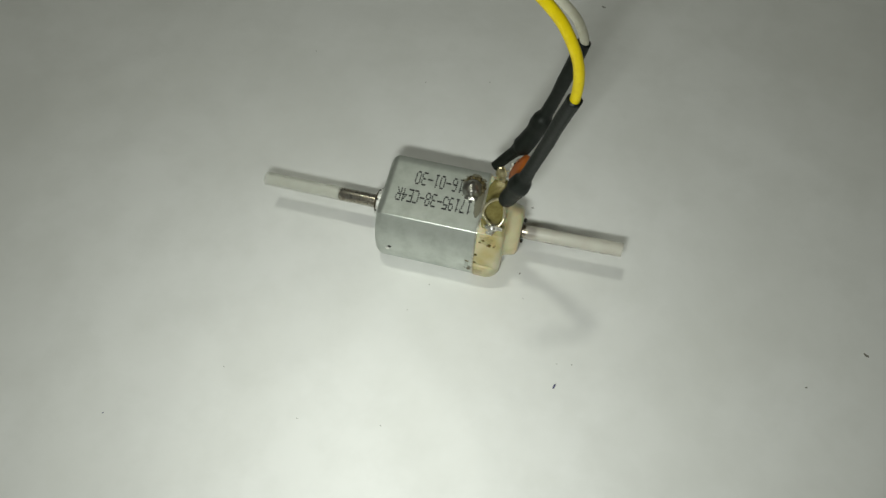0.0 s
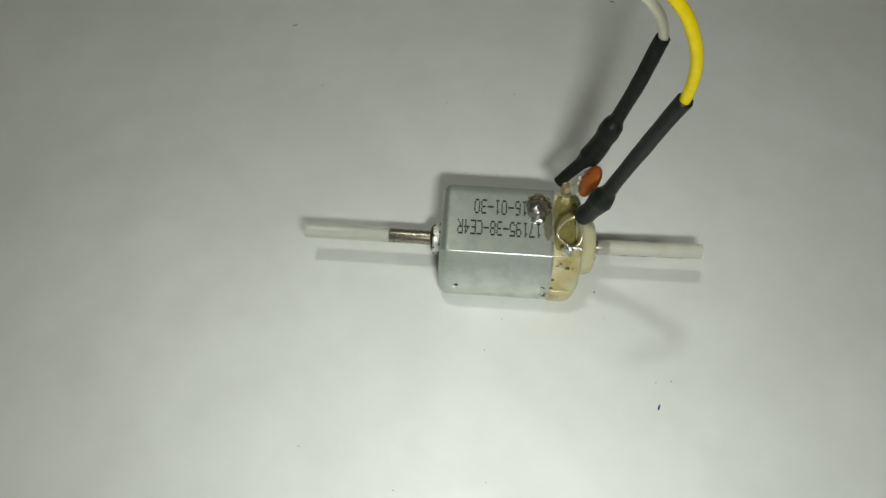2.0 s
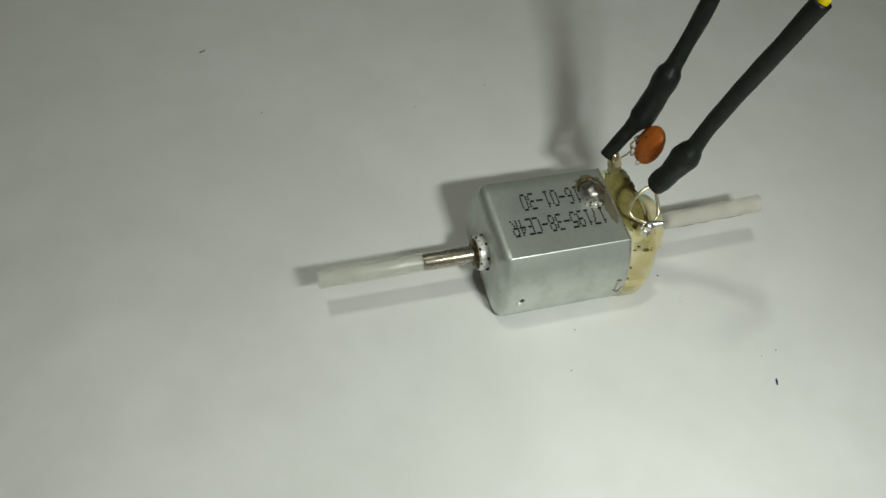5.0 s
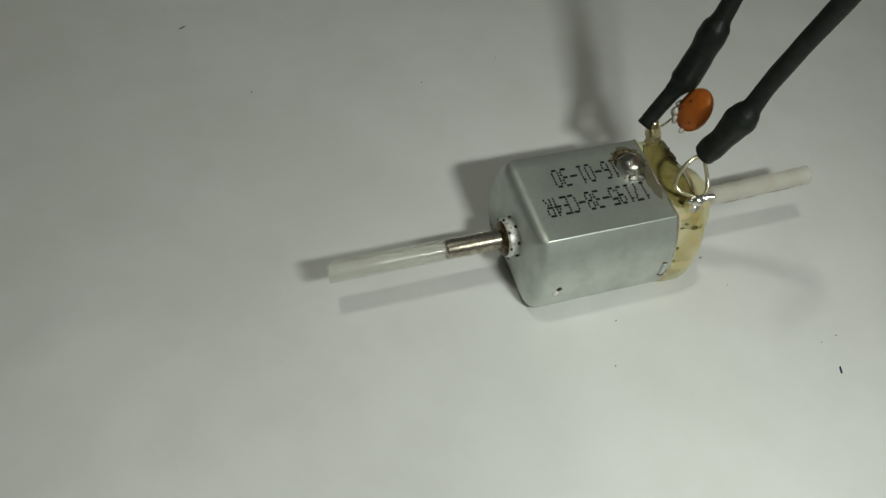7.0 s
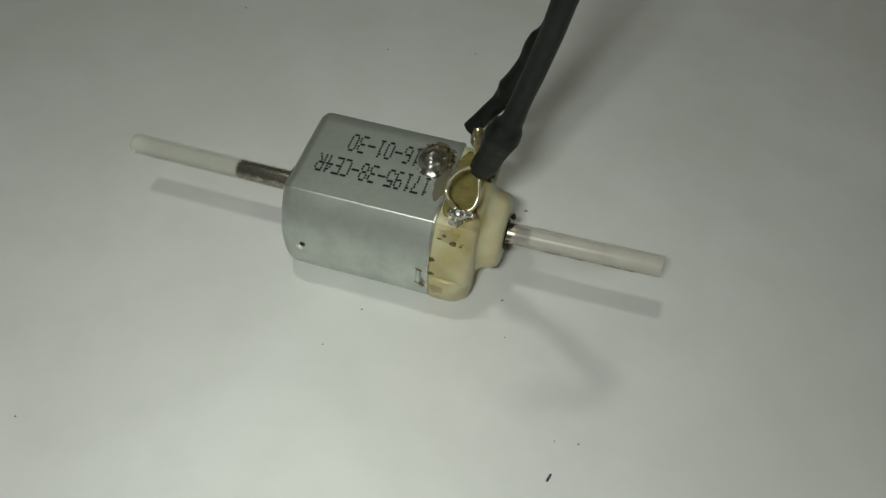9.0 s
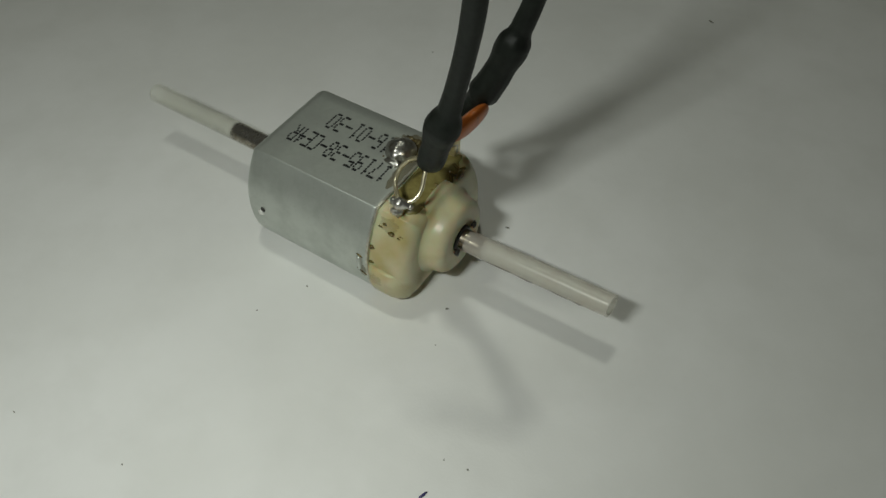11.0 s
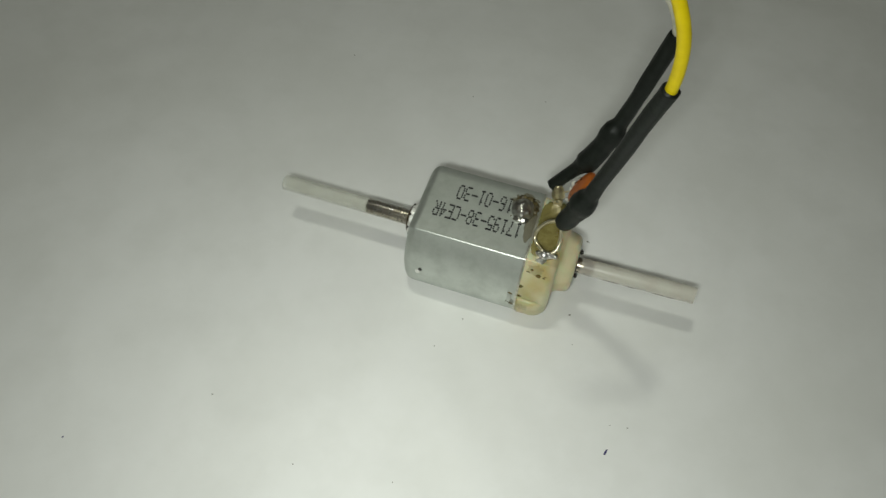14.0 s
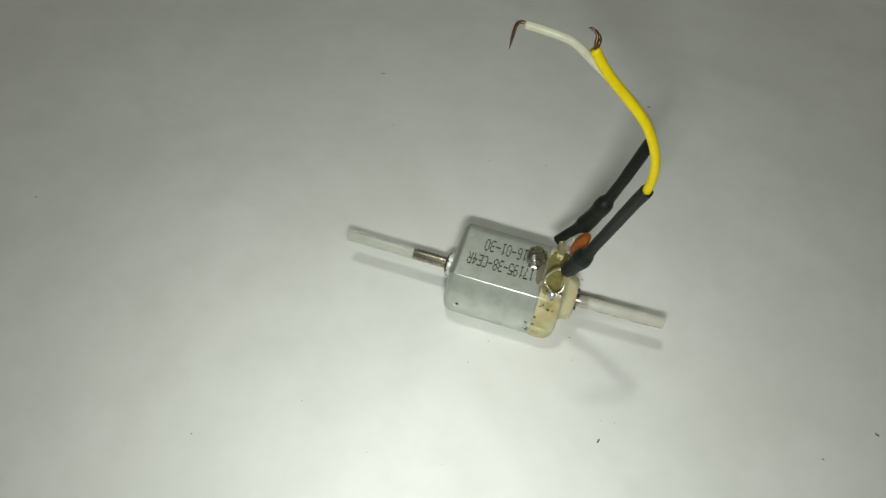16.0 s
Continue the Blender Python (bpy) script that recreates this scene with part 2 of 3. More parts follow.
# ---- setting: room, table, paper ----
def box(bm, lo, hi):
    made = bmesh.ops.create_cube(bm, size=1.0)["verts"]
    for v in made:
        v.co = Vector([lo[i] if v.co[i] < 0 else hi[i] for i in range(3)])


def setting_box(name, lo, hi, mat, label, category):
    bm = bmesh.new()
    box(bm, lo, hi)
    return tagged(new(name, mesh_from(name, bm, mat, False)), label, category, kind="structure")


setting_box("floor", (-1.8, -1.8, -0.85), (1.8, 1.8, -0.75), WOOD, "plain floor of the dim room", "floor")
setting_box("ceiling", (-1.8, -1.8, 1.85), (1.8, 1.8, 1.95), WALL, "plain plastered ceiling above the table", "ceiling")
setting_box("wall_north", (-1.8, 1.7, -0.75), (1.8, 1.8, 1.85), WALL, "plain plaster wall of the dim room", "wall")
setting_box("wall_south", (-1.8, -1.8, -0.75), (1.8, -1.7, 1.85), WALL, "plain plaster wall of the dim room", "wall")
setting_box("wall_east", (1.7, -1.7, -0.75), (1.8, 1.7, 1.85), WALL, "plain plaster wall of the dim room", "wall")
setting_box("wall_west", (-1.8, -1.7, -0.75), (-1.7, 1.7, 1.85), WALL, "plain plaster wall of the dim room", "wall")

table = tagged(new("table"), "plain wooden table under the white sheet of paper", "table")
bm = bmesh.new()
box(bm, (-0.6, -0.45, -0.0306), (0.6, 0.45, -0.0006))
part("tabletop", bm, WOOD, table, smooth=False)
for sx in (-1, 1):
    for sy in (-1, 1):
        bm = bmesh.new()
        box(bm, (sx * 0.55 - 0.03, sy * 0.4 - 0.03, -0.75), (sx * 0.55 + 0.03, sy * 0.4 + 0.03, -0.0306))
        part("leg", bm, WOOD, table, smooth=False)


CREASES = ((-0.069, 0.0485, -0.050, 0.0500, 0.00016), (-0.046, 0.0565, 0.002, 0.0605, 0.00014), (0.022, 0.0260, 0.036, 0.0285, 0.00012),
           (-0.106, 0.0170, -0.072, 0.0420, 0.00012), (0.060, 0.0500, 0.095, 0.0380, 0.00014), (-0.088, -0.0020, -0.066, 0.0080, 0.00010))


def paper_height(x, y):
    """A few faint waves, one old fold and some short soft creases, level under the motor, in metres."""
    far = min(1.0, max(0.0, (math.hypot(x, y) - 0.045) / 0.06))
    w = 0.00035 * noise.noise(Vector((x * 14, y * 14, 0))) + 0.00012 * noise.noise(Vector((x * 40, y * 40, 5)))
    fold = 0.00022 * math.exp(-(((y - 0.105 + 0.12 * x) / 0.004) ** 2))
    soft = 0.0
    for x0, y0, x1, y1, h in CREASES:
        dx, dy = x1 - x0, y1 - y0
        u = ((x - x0) * dx + (y - y0) * dy) / (dx * dx + dy * dy)
        side = math.hypot(x - x0 - u * dx, y - y0 - u * dy)
        if side < 0.01 and -0.4 < u < 1.4:
            soft += h * math.exp(-((side / 0.0032) ** 2) - (2.2 * (u - 0.5)) ** 2)
    return far * (w + fold) + soft


def spaced(reach, inner, step, coarse):
    """Grid lines from -reach to reach, close together within inner."""
    n, m = round(2 * inner / step), round((reach - inner) / coarse)
    mid = [-inner + 2 * inner * i / n for i in range(n + 1)]
    out = [inner + (reach - inner) * (i + 1) / m for i in range(m)]
    return [-v for v in out[::-1]] + mid + out


bm = bmesh.new()
XS, YS = spaced(0.42, 0.15, 0.002, 0.012), spaced(0.35, 0.13, 0.002, 0.012)
grid = [[bm.verts.new((x, y, paper_height(x, y))) for x in XS] for y in YS]
for j in range(len(YS) - 1):
    for i in range(len(XS) - 1):
        bm.faces.new((grid[j][i], grid[j][i + 1], grid[j + 1][i + 1], grid[j + 1][i]))
rim = [e for e in bm.edges if e.is_boundary]
low = bmesh.ops.extrude_edge_only(bm, edges=rim)["geom"]
for v in low:
    if isinstance(v, bmesh.types.BMVert):
        v.co.z = -0.0005
tagged(new("paper_sheet", mesh_from("paper_sheet", bm, PAPER)), "large plain white sheet of paper with faint creases and smudges", "paper")

fitting = tagged(new("ceiling_lamp"), "round white ceiling lamp fitting above the table", "lamp")
fitting.location = CEILING_LAMP
bm = bmesh.new()
lo_ring = [[(r * math.cos(2 * math.pi * i / 48) * 100, r * math.sin(2 * math.pi * i / 48) * 100, z * 100) for i in range(48)] for r, z in ((0.10, 0.008), (0.11, 0.02), (0.10, 0.05))]
loft(bm, lo_ring)
part("housing", bm, LAMP_WHITE, fitting)

# ---- the motor ----
motor = tagged(new("dc_motor"), "small silver electric motor with soldered wires, lying on white paper", "motor")


def shell(x_rings, r, h, scale=1.0):
    return [[(x, y, AXIS_Z + z) for y, z in outline((r - i) / r * scale, h - i, 0.035 + 0.5 * min(i, 0.2))] for x, i in x_rings]


# can: pressed steel cup, rounded at its closed front, open behind
R_CAN, H_CAN, FRONT, REAR = 1.0, 0.755, -1.235, 1.005
bm = bmesh.new()
R_EDGE = 0.19
front = [(FRONT + R_EDGE * (1 - math.sin(a)), R_EDGE * (1 - math.cos(a))) for a in [math.pi / 2 * k / 6 for k in range(6, -1, -1)]]
rings = shell([(FRONT, 0.42), (FRONT, 0.22)] + front + [(x, 0.0) for x in (-0.6, 0.0, 0.6, 0.93)] + [(REAR - 0.028, 0.0), (REAR - 0.008, 0.008), (REAR, 0.028), (REAR, 0.05), (0.2, 0.05)], R_CAN, H_CAN)
loft(bm, rings, True, True)
can = part("can", bm, CAN, motor, "satin zinc-plated steel motor can with flat top and rounded sides", angle=25)

# cut sheet-steel edge round the can's open end; paler metal paints its highlight
bm = bmesh.new()
loft(bm, [[(x, y, AXIS_Z + z) for y, z in outline(1.0 + o, H_CAN + o)] for x, o in ((REAR - 0.035, -0.004), (REAR - 0.028, 0.005), (REAR + 0.002, 0.004), (REAR + 0.006, -0.006), (REAR + 0.004, -0.05))], False, False)
part("rim", bm, EDGE, can, "cut edge of the steel can, its highlight painted in paler metal", angle=40)

# small punched hole and pried tab in the can's side
def on_side(x, z, out=0.0):
    return (x, -side_reach(z - AXIS_Z) - out, z)


# dark lump paints the shade inside the hole, pale lump its lip's highlight
bm = bmesh.new()
lump(bm, on_side(-0.862, 0.715, 0.0), (0.042, 0.02, 0.05), 0.15, seed=2, level=2)
part("punch_hole", bm, DARK, can, "small punched hole, the shade inside it painted as a dark lump")
bm = bmesh.new()
lump(bm, on_side(-0.91, 0.645, 0.0), (0.055, 0.032, 0.055), 0.15, seed=3, level=2)
part("punched_lip", bm, BRIGHT, can, "raised lip, its highlight painted pale")
bm = bmesh.new()
sweep(bm, [on_side(0.87, 0.79, 0.0), on_side(0.88, 0.68, 0.012), on_side(0.875, 0.55, 0.0)], [0.03, 0.042, 0.03], 8)
part("crimp_tab", bm, CAN, can, "small bent crimp tab")
bm = bmesh.new()
sweep(bm, [on_side(0.83, 0.82, 0.0), on_side(0.88, 0.81, 0.003), on_side(0.93, 0.79, 0.0)], [0.008, 0.015, 0.006], 6)
part("crimp_slit", bm, STAIN, can, "flux-stained slit beside the tab")
bm = bmesh.new()
sweep(bm, [on_side(0.82, 0.52, 0.0), on_side(0.90, 0.50, 0.002), on_side(0.995, 0.44, 0.0)], [0.008, 0.012, 0.006], 6)
part("crimp_slit", bm, STAIN, can, "flux-stained slit beside the tab")

# front bearing boss and shaft
bm = bmesh.new()
lathe(bm, [(FRONT + 0.05, 0.305), (-1.37, 0.305), (-1.39, 0.29), (-1.40, 0.26), (-1.40, 0.17), (-1.32, 0.16)], 40)
boss = part("bearing_boss", bm, BRIGHT, motor, "worn bright bearing boss with dark cracks", angle=30)
bm = bmesh.new()
lathe(bm, [(-1.38, 0.275), (-1.405, 0.275), (-1.435, 0.23), (-1.45, 0.19), (-1.45, 0.15), (-1.36, 0.145)], 32)
part("oil_ring", bm, BRONZE, boss, "dark oily ring round the shaft")
for k in range(15):
    a, x = 2 * math.pi * (k // 2 + 0.3 * (k % 2)) / 7.5, (-1.255, -1.372)[k % 2]
    bm = bmesh.new()
    lump(bm, (x, 0.304 * math.cos(a), AXIS_Z + 0.304 * math.sin(a)), (0.02, 0.026, 0.026), 0.4, seed=60 + k, level=2)
    part("notch", bm, DARK, boss)
bm = bmesh.new()
lathe(bm, [(-2.315, 0.11), (-2.305, 0.135), (-2.285, 0.141), (-1.3, 0.141), (0, 0.128)], 28)
part("shaft", bm, STEEL, motor, "polished steel motor shaft")
bm = bmesh.new()
lathe(bm, [(0, 0.128), (2.2, 0.128), (2.22, 0.115)], 28, z=REAR_Z)
part("shaft", bm, STEEL, motor, "polished steel motor shaft")


def clear_tube(x0, x1, cut, mat, label, lean=(0.0, 0.0), lift=0.0):
    """Soft plastic tube pushed over the shaft, its far end cut a little askew."""
    bm = bmesh.new()
    n = 40
    def ring(x, r, slant=0.0):
        dy, dz = lean[0] * (x - x0) / (x1 - x0), lift + lean[1] * (x - x0) / (x1 - x0)
        return [(x + slant * math.cos(2 * math.pi * i / n + 0.6), dy + r * math.cos(2 * math.pi * i / n), AXIS_Z + dz + r * math.sin(2 * math.pi * i / n)) for i in range(n)]
    rings = [ring(x0, 0.143), ring(x0, 0.152), ring(x0 + (x1 - x0) * 0.03, 0.157), ring(x0 + (x1 - x0) * 0.5, 0.156), ring(x1, 0.157, cut), ring(x1, 0.122, cut)]
    loft(bm, rings, False, False)
    return part("shaft_tube", bm, mat, motor, label, angle=40), ring


front_tube, ring = clear_tube(-1.45, -4.06, 0.015, CLEAR, "clear plastic tube pushed over the shaft end")
bm = bmesh.new()
loft(bm, [ring(-4.06, 0.122, 0.015), ring(-3.2, 0.124), ring(-2.33, 0.126)], False, False)
part("bore", bm, BORE, front_tube, "milky hollow of the tube")
rear_tube, ring = clear_tube(1.985, 4.12, 0.02, MILKY, "milky plastic tube with pinkish-grey smudges pushed over the shaft", (0.035, 0.035), REAR_Z - AXIS_Z)
bm = bmesh.new()
loft(bm, [ring(4.12, 0.122, 0.02), ring(3.2, 0.124), ring(2.24, 0.126)], False, False)
part("bore", bm, BORE, rear_tube, "milky hollow of the tube")

for k, (x, z, l) in enumerate(((2.55, 0.70, 0.16), (2.95, 0.68, 0.10), (3.45, 0.69, 0.14), (3.7, 0.66, 0.07))):
    bm = bmesh.new()
    lump(bm, (x, 0.035 * (x - 1.985) / 2.135 - math.sqrt(0.155 ** 2 - (z - AXIS_Z) ** 2), z + REAR_Z - AXIS_Z + 0.035 * (x - 1.985) / 2.135), (l, 0.006, 0.014), 0.7, seed=50 + k, level=3)
    part("smudge", bm, SMUDGE, rear_tube)

# plastic end cap
R_CAP, H_CAP = 1.0, 0.725
bm = bmesh.new()
r_edge = 0.20
back = [(1.39 + r_edge * math.sin(a), r_edge * (1 - math.cos(a))) for a in [math.pi / 2 * k / 6 for k in range(7)]]
loft(bm, shell([(0.5, 0.0), (0.9, 0.0), (1.2, 0.0)] + back + [(1.59, 0.42)], R_CAP, H_CAP, 0.955), True, True)
cap = part("end_cap", bm, NYLON, motor, "cream nylon end cap stained with brown flux", angle=35)


def lower_section(x, inset, top):
    """The can's outline below a level, closed along that level, its upper edge rounded."""
    h = 0.752 - max(inset, 0.0)
    def side(far):
        reach = side_reach(top, 1.0, 0.755, far) - inset
        line = [(reach - 0.10, AXIS_Z + top + 0.012), (reach - 0.045, AXIS_Z + top), (reach - 0.012, AXIS_Z + top - 0.022)]
        for i in range(2, 17):
            z = top + (-h - top) * math.sin(math.pi / 2 * i / 16)
            line.append((side_reach(z, 1.0, 0.755, far) - inset, AXIS_Z + z))
        return line
    return [(x, y, z) for y, z in side(True) + [(-y, z) for y, z in side(False)[::-1]]]


bm = bmesh.new()
loft(bm, [lower_section(x, i, t) for x, i, t in ((1.01, 0.0, -0.07), (1.06, -0.028, -0.07), (1.32, -0.028, -0.08), (1.41, 0.0, -0.09), (1.485, 0.055, -0.11), (1.54, 0.12, -0.14), (1.575, 0.20, -0.18), (1.59, 0.29, -0.23))])
part("base_lip", bm, NYLON, cap, "moulded lower lip", angle=65)
bm = bmesh.new()
lathe(bm, [(1.45, 0.735), (1.55, 0.705), (1.578, 0.665), (1.602, 0.625), (1.64, 0.592), (1.70, 0.575), (1.78, 0.562), (1.825, 0.546), (1.858, 0.52), (1.88, 0.485), (1.892, 0.44), (1.895, 0.39), (1.89, 0.24), (1.84, 0.2)], 48, z=REAR_Z)
boss2 = part("rear_boss", bm, NYLON, cap, "round moulded boss round the shaft", angle=40)
bm = bmesh.new()
lathe(bm, [(1.86, 0.20), (1.905, 0.19), (1.91, 0.14), (1.9, 0.13)], 28, z=REAR_Z)
part("grease_ring", bm, DARK, boss2, "black greasy gap round the shaft")
bm = bmesh.new()
lathe(bm, [(1.9, 0.15), (2.03, 0.15), (2.045, 0.14), (2.045, 0.13)], 28, z=REAR_Z)
part("bushing", bm, STEEL, boss2, "worn metal bushing", angle=30)
for y, z in ((0.24, 0.87), (-0.2, 0.71)):
    bm = bmesh.new()
    lump(bm, (1.93, y, z), (0.035, 0.045, 0.055), 0.5, seed=y * 9, level=2)
    part("grease_clot", bm, DARK, boss2)

# flux, burns and solder on the cap and can
for k, (x, y, z, s) in enumerate(((1.30, -0.80, 1.30, 0.05), (1.16, -0.75, 1.36, 0.03), (1.42, -0.76, 1.28, 0.03), (1.04, -0.93, 1.02, 0.035), (1.47, 0.30, 1.42, 0.04), (1.48, 0.5, 1.36, 0.05), (1.44, 0.62, 1.40, 0.04), (1.46, 0.15, 1.41, 0.03), (1.28, -0.95, 0.40, 0.05), (1.5, -0.5, 1.2, 0.025))):
    bm = bmesh.new()
    lump(bm, (x, y, z), (s, s * 0.6, s * 0.5), 0.6, seed=k, level=2)
    part("flux_spot", bm, STAIN, cap)
bm = bmesh.new()
film(bm, 0.70, 0.50, 1.5075, 0.27, 0.27, 0.004, seed=17, rough=0.35, n=120, freq=3.0)
part("burnt_flux", bm, HALO, can, "thin brown flux halo")
bm = bmesh.new()
film(bm, 0.70, 0.49, 1.508, 0.23, 0.20, 0.016, seed=7, rough=0.35, n=120, freq=3.0)
part("burnt_flux", bm, BURNT, can, "brown burnt flux stain")
bm = bmesh.new()
film(bm, 0.885, 0.14, 1.508, 0.10, 0.48, 0.003, seed=9, rough=0.22, n=140, freq=2.6)
part("burnt_flux", bm, HALO, can, "brown flux smear")
bm = bmesh.new()
lump(bm, (0.67, 0.335, 1.545), (0.215, 0.21, 0.175), 0.13, seed=1, level=4, flat_z=1.506)
part("solder_blob", bm, SOLDER, can, "shiny round solder blob")
bm = bmesh.new()
lump(bm, (0.70, 0.13, 1.52), (0.13, 0.07, 0.05), 0.4, seed=5, level=3, flat_z=1.506)
part("solder_blob", bm, SOLDER, can, "shiny round solder blob")
for k, (x, y, z, s) in enumerate(((1.29, -0.58, 1.68, 0.095), (1.39, -0.60, 1.72, 0.055), (1.20, -0.56, 1.66, 0.06), (1.27, -0.60, 1.55, 0.09))):
    bm = bmesh.new()
    lump(bm, (x, y, z), (s, s * 0.8, s * 0.9), 0.35, seed=11 + k, level=3)
    part("solder_joint", bm, SOLDER, cap, "lumpy solder joint on the terminal")
bm = bmesh.new()
lump(bm, (1.24, 0.76, 1.60), (0.09, 0.08, 0.16), 0.3, seed=15, level=3)
part("solder_joint", bm, SOLDER, cap, "lumpy solder joint on the terminal")
for y in (-0.56, 0.76):
    bm = bmesh.new()
    box(bm, (0.0117, (y - 0.07) * CM, 0.0142), (0.0133, (y + 0.07) * CM, 0.0166))
    part("terminal", bm, LEAD, cap, "tinned terminal tag", smooth=False)

for k, (x, y, z) in enumerate(((0.56, 0.54, 1.52), (0.62, 0.63, 1.52), (0.76, 0.64, 1.52), (0.86, 0.54, 1.52), (0.90, 0.40, 1.52))):
    bm = bmesh.new()
    lump(bm, (x, y, z), (0.06, 0.05, 0.024), 0.7, seed=90 + k, level=3, flat_z=1.506)
    part("flux_clot", bm, BURNT, can)
for k in range(22):
    a, far = random.uniform(0, 2 * math.pi), random.uniform(0.22, 0.44)
    x, y, s = 0.69 + far * math.cos(a), 0.45 + far * 0.85 * math.sin(a), random.uniform(0.007, 0.018)
    if x > 0.94 or x < 0.47 or y > 0.74 or y < 0.10:
        continue
    bm = bmesh.new()
    lump(bm, (x, y, 1.509), (s * 1.3, s, s * 0.35), 0.7, seed=120 + k, level=2, flat_z=1.506)
    part("flux_speck", bm, BURNT, can)
bm = bmesh.new()
sweep(bm, [(1.34, -0.58, 1.72), (1.43, -0.60, 1.755), (1.52, -0.62, 1.77)], [0.06, 0.04, 0.035], 10, wobble=0.4, seed=4)
part("solder_joint", bm, SOLDER, cap, "solder spike")


def cap_top(x):
    """Height of the cap's top at x, where it rounds off to the rear."""
    s = min(1.0, max(0.0, (x - 1.39) / 0.20))
    return AXIS_Z + H_CAP - 0.20 * (1 - math.sqrt(1 - s * s))


def cap_side(z):
    return 0.955 * side_reach(z - AXIS_Z, 1.0, H_CAP)


bm = bmesh.new()
film(bm, 1.25, 0.11, AXIS_Z + H_CAP - 0.004, 0.245, 0.66, 0.012, seed=4, rough=0.12, n=96, square=0.45)
for v in bm.verts:
    v.co.z += (cap_top(v.co.x / CM) - AXIS_Z - H_CAP) * CM
part("flux_film", bm, FLUX, cap, "glossy olive-brown flux film")
STAINS = [(1.43, 0.12, 0.05), (1.47, 0.22, 0.04), (1.50, 0.33, 0.06), (1.46, 0.42, 0.05), (1.53, 0.48, 0.07), (1.44, 0.55, 0.05), (1.40, 0.0, 0.03), (1.50, -0.05, 0.03), (1.46, -0.30, 0.03), (1.52, 0.62, 0.04)]
for k, (x, y, s) in enumerate(STAINS):
    bm = bmesh.new()
    lump(bm, (0, 0, 0), (s * 1.3, s * 0.55, s * 0.25), 0.7, seed=70 + k, level=2)
    ob = part("flux_stain", bm, STAIN, cap)
    ob.matrix_basis = pose(x * CM, y * CM, cap_top(x) * CM, 0, math.degrees(math.asin(min(0.95, max(0.0, (x - 1.39) / 0.20)))), 0) @ pose(0, 0, 0, 0, 0, (k * 67) % 180)
for k, (x, z, s) in enumerate(((1.03, 0.98, 0.042), (1.04, 0.745, 0.04), (1.20, 0.60, 0.045), (1.27, 0.55, 0.03), (1.10, 1.30, 0.03), (1.40, 1.26, 0.025))):
    bm = bmesh.new()
    lump(bm, (x, -(cap_side(z) if z > 0.7 else side_reach(z - AXIS_Z)), z), (s * 1.2, s * 0.3, s * 0.7), 0.7, seed=80 + k, level=2)
    part("flux_stain", bm, STAIN, cap)



def flux_run(x0, z0, w, h, reach, seed, mat, parent, label):
    """A thin ragged patch of flux on the near side, lying on the surface that reach() gives."""
    bm = bmesh.new()
    rings = []
    for scale, lift in ((1.0, 0.003), (0.66, 0.006), (0.33, 0.007)):
        ring = []
        for i in range(64):
            a = 2 * math.pi * i / 64
            k = 1 + 0.55 * noise.fractal(Vector((1.8 * math.cos(a), 1.8 * math.sin(a), seed)), 1.0, 2.0, 3)
            x, z = x0 + w * k * scale * math.cos(a), z0 + h * k * scale * math.sin(a)
            ring.append((x, -reach(z) - lift, z))
        rings.append(ring)
    loft(bm, rings, False, True)
    part("flux_run", bm, mat, parent, label)


flux_run(1.22, 1.36, 0.15, 0.075, cap_side, 3, AMBER, cap, "thin amber flux run")
flux_run(1.14, 0.50, 0.12, 0.10, lambda z: side_reach(z - AXIS_Z) + 0.026, 8, AMBER, cap, "thin amber flux run")
flux_run(0.925, 0.52, 0.055, 0.12, lambda z: side_reach(z - AXIS_Z), 5, HALO, can, "thin brown flux run")

# printed date code, upside down on the can's flat top, in ink dots
GLYPHS = {
    "0": "01110 10001 10001 10001 10001 10001 01110", "1": "00100 01100 00100 00100 00100 00100 01110",
    "3": "11110 00001 00001 01110 00001 00001 11110", "4": "00010 00110 01010 11111 00010 00010 00010",
    "5": "11111 10000 11110 00001 00001 10001 01110", "6": "01110 10000 10000 11110 10001 10001 01110",
    "7": "11111 00001 00010 00010 00100 00100 00100", "8": "01110 10001 10001 01110 10001 10001 01110",
    "9": "01110 10001 10001 01111 00001 00001 01110", "-": "00000 00000 00000 11111 00000 00000 00000",
    "C": "01111 10000 10000 10000 10000 10000 01111", "E": "11111 10000 10000 11110 10000 10000 11111",
    "R": "11110 10001 10001 11110 10100 10010 10001",
}


def printed(text, x_start, y_top, pitch, height, label):
    """Ink dots of one line; x_start is where its first sign begins, running towards -x, its tops towards -y."""
    bm = bmesh.new()
    for k, sign in enumerate(text):
        for row, bits in enumerate(GLYPHS[sign].split()):
            for col, bit in enumerate(bits):
                if bit == "0":
                    continue
                x = x_start - k * pitch - (col + 0.5) * pitch * 0.165 + random.uniform(-0.002, 0.002)
                y = y_top + (row + 0.5) * height / 7 + random.uniform(-0.002, 0.002)
                ring = [bm.verts.new(Vector((x + 0.0165 * math.cos(a), y + 0.0235 * math.sin(a), 1.5115)) * CM) for a in [math.pi / 4 * i for i in range(8)]]
                bm.faces.new(ring)
    return part("printed_line", bm, INK, can, label, smooth=False)


printed("17195-38-CE4R", 0.755, -0.29, 0.129, 0.345, "black dot-matrix code 17195-38-CE4R")
printed("16-01-30", 0.475, 0.195, 0.136, 0.355, "black dot-matrix date 16-01-30")

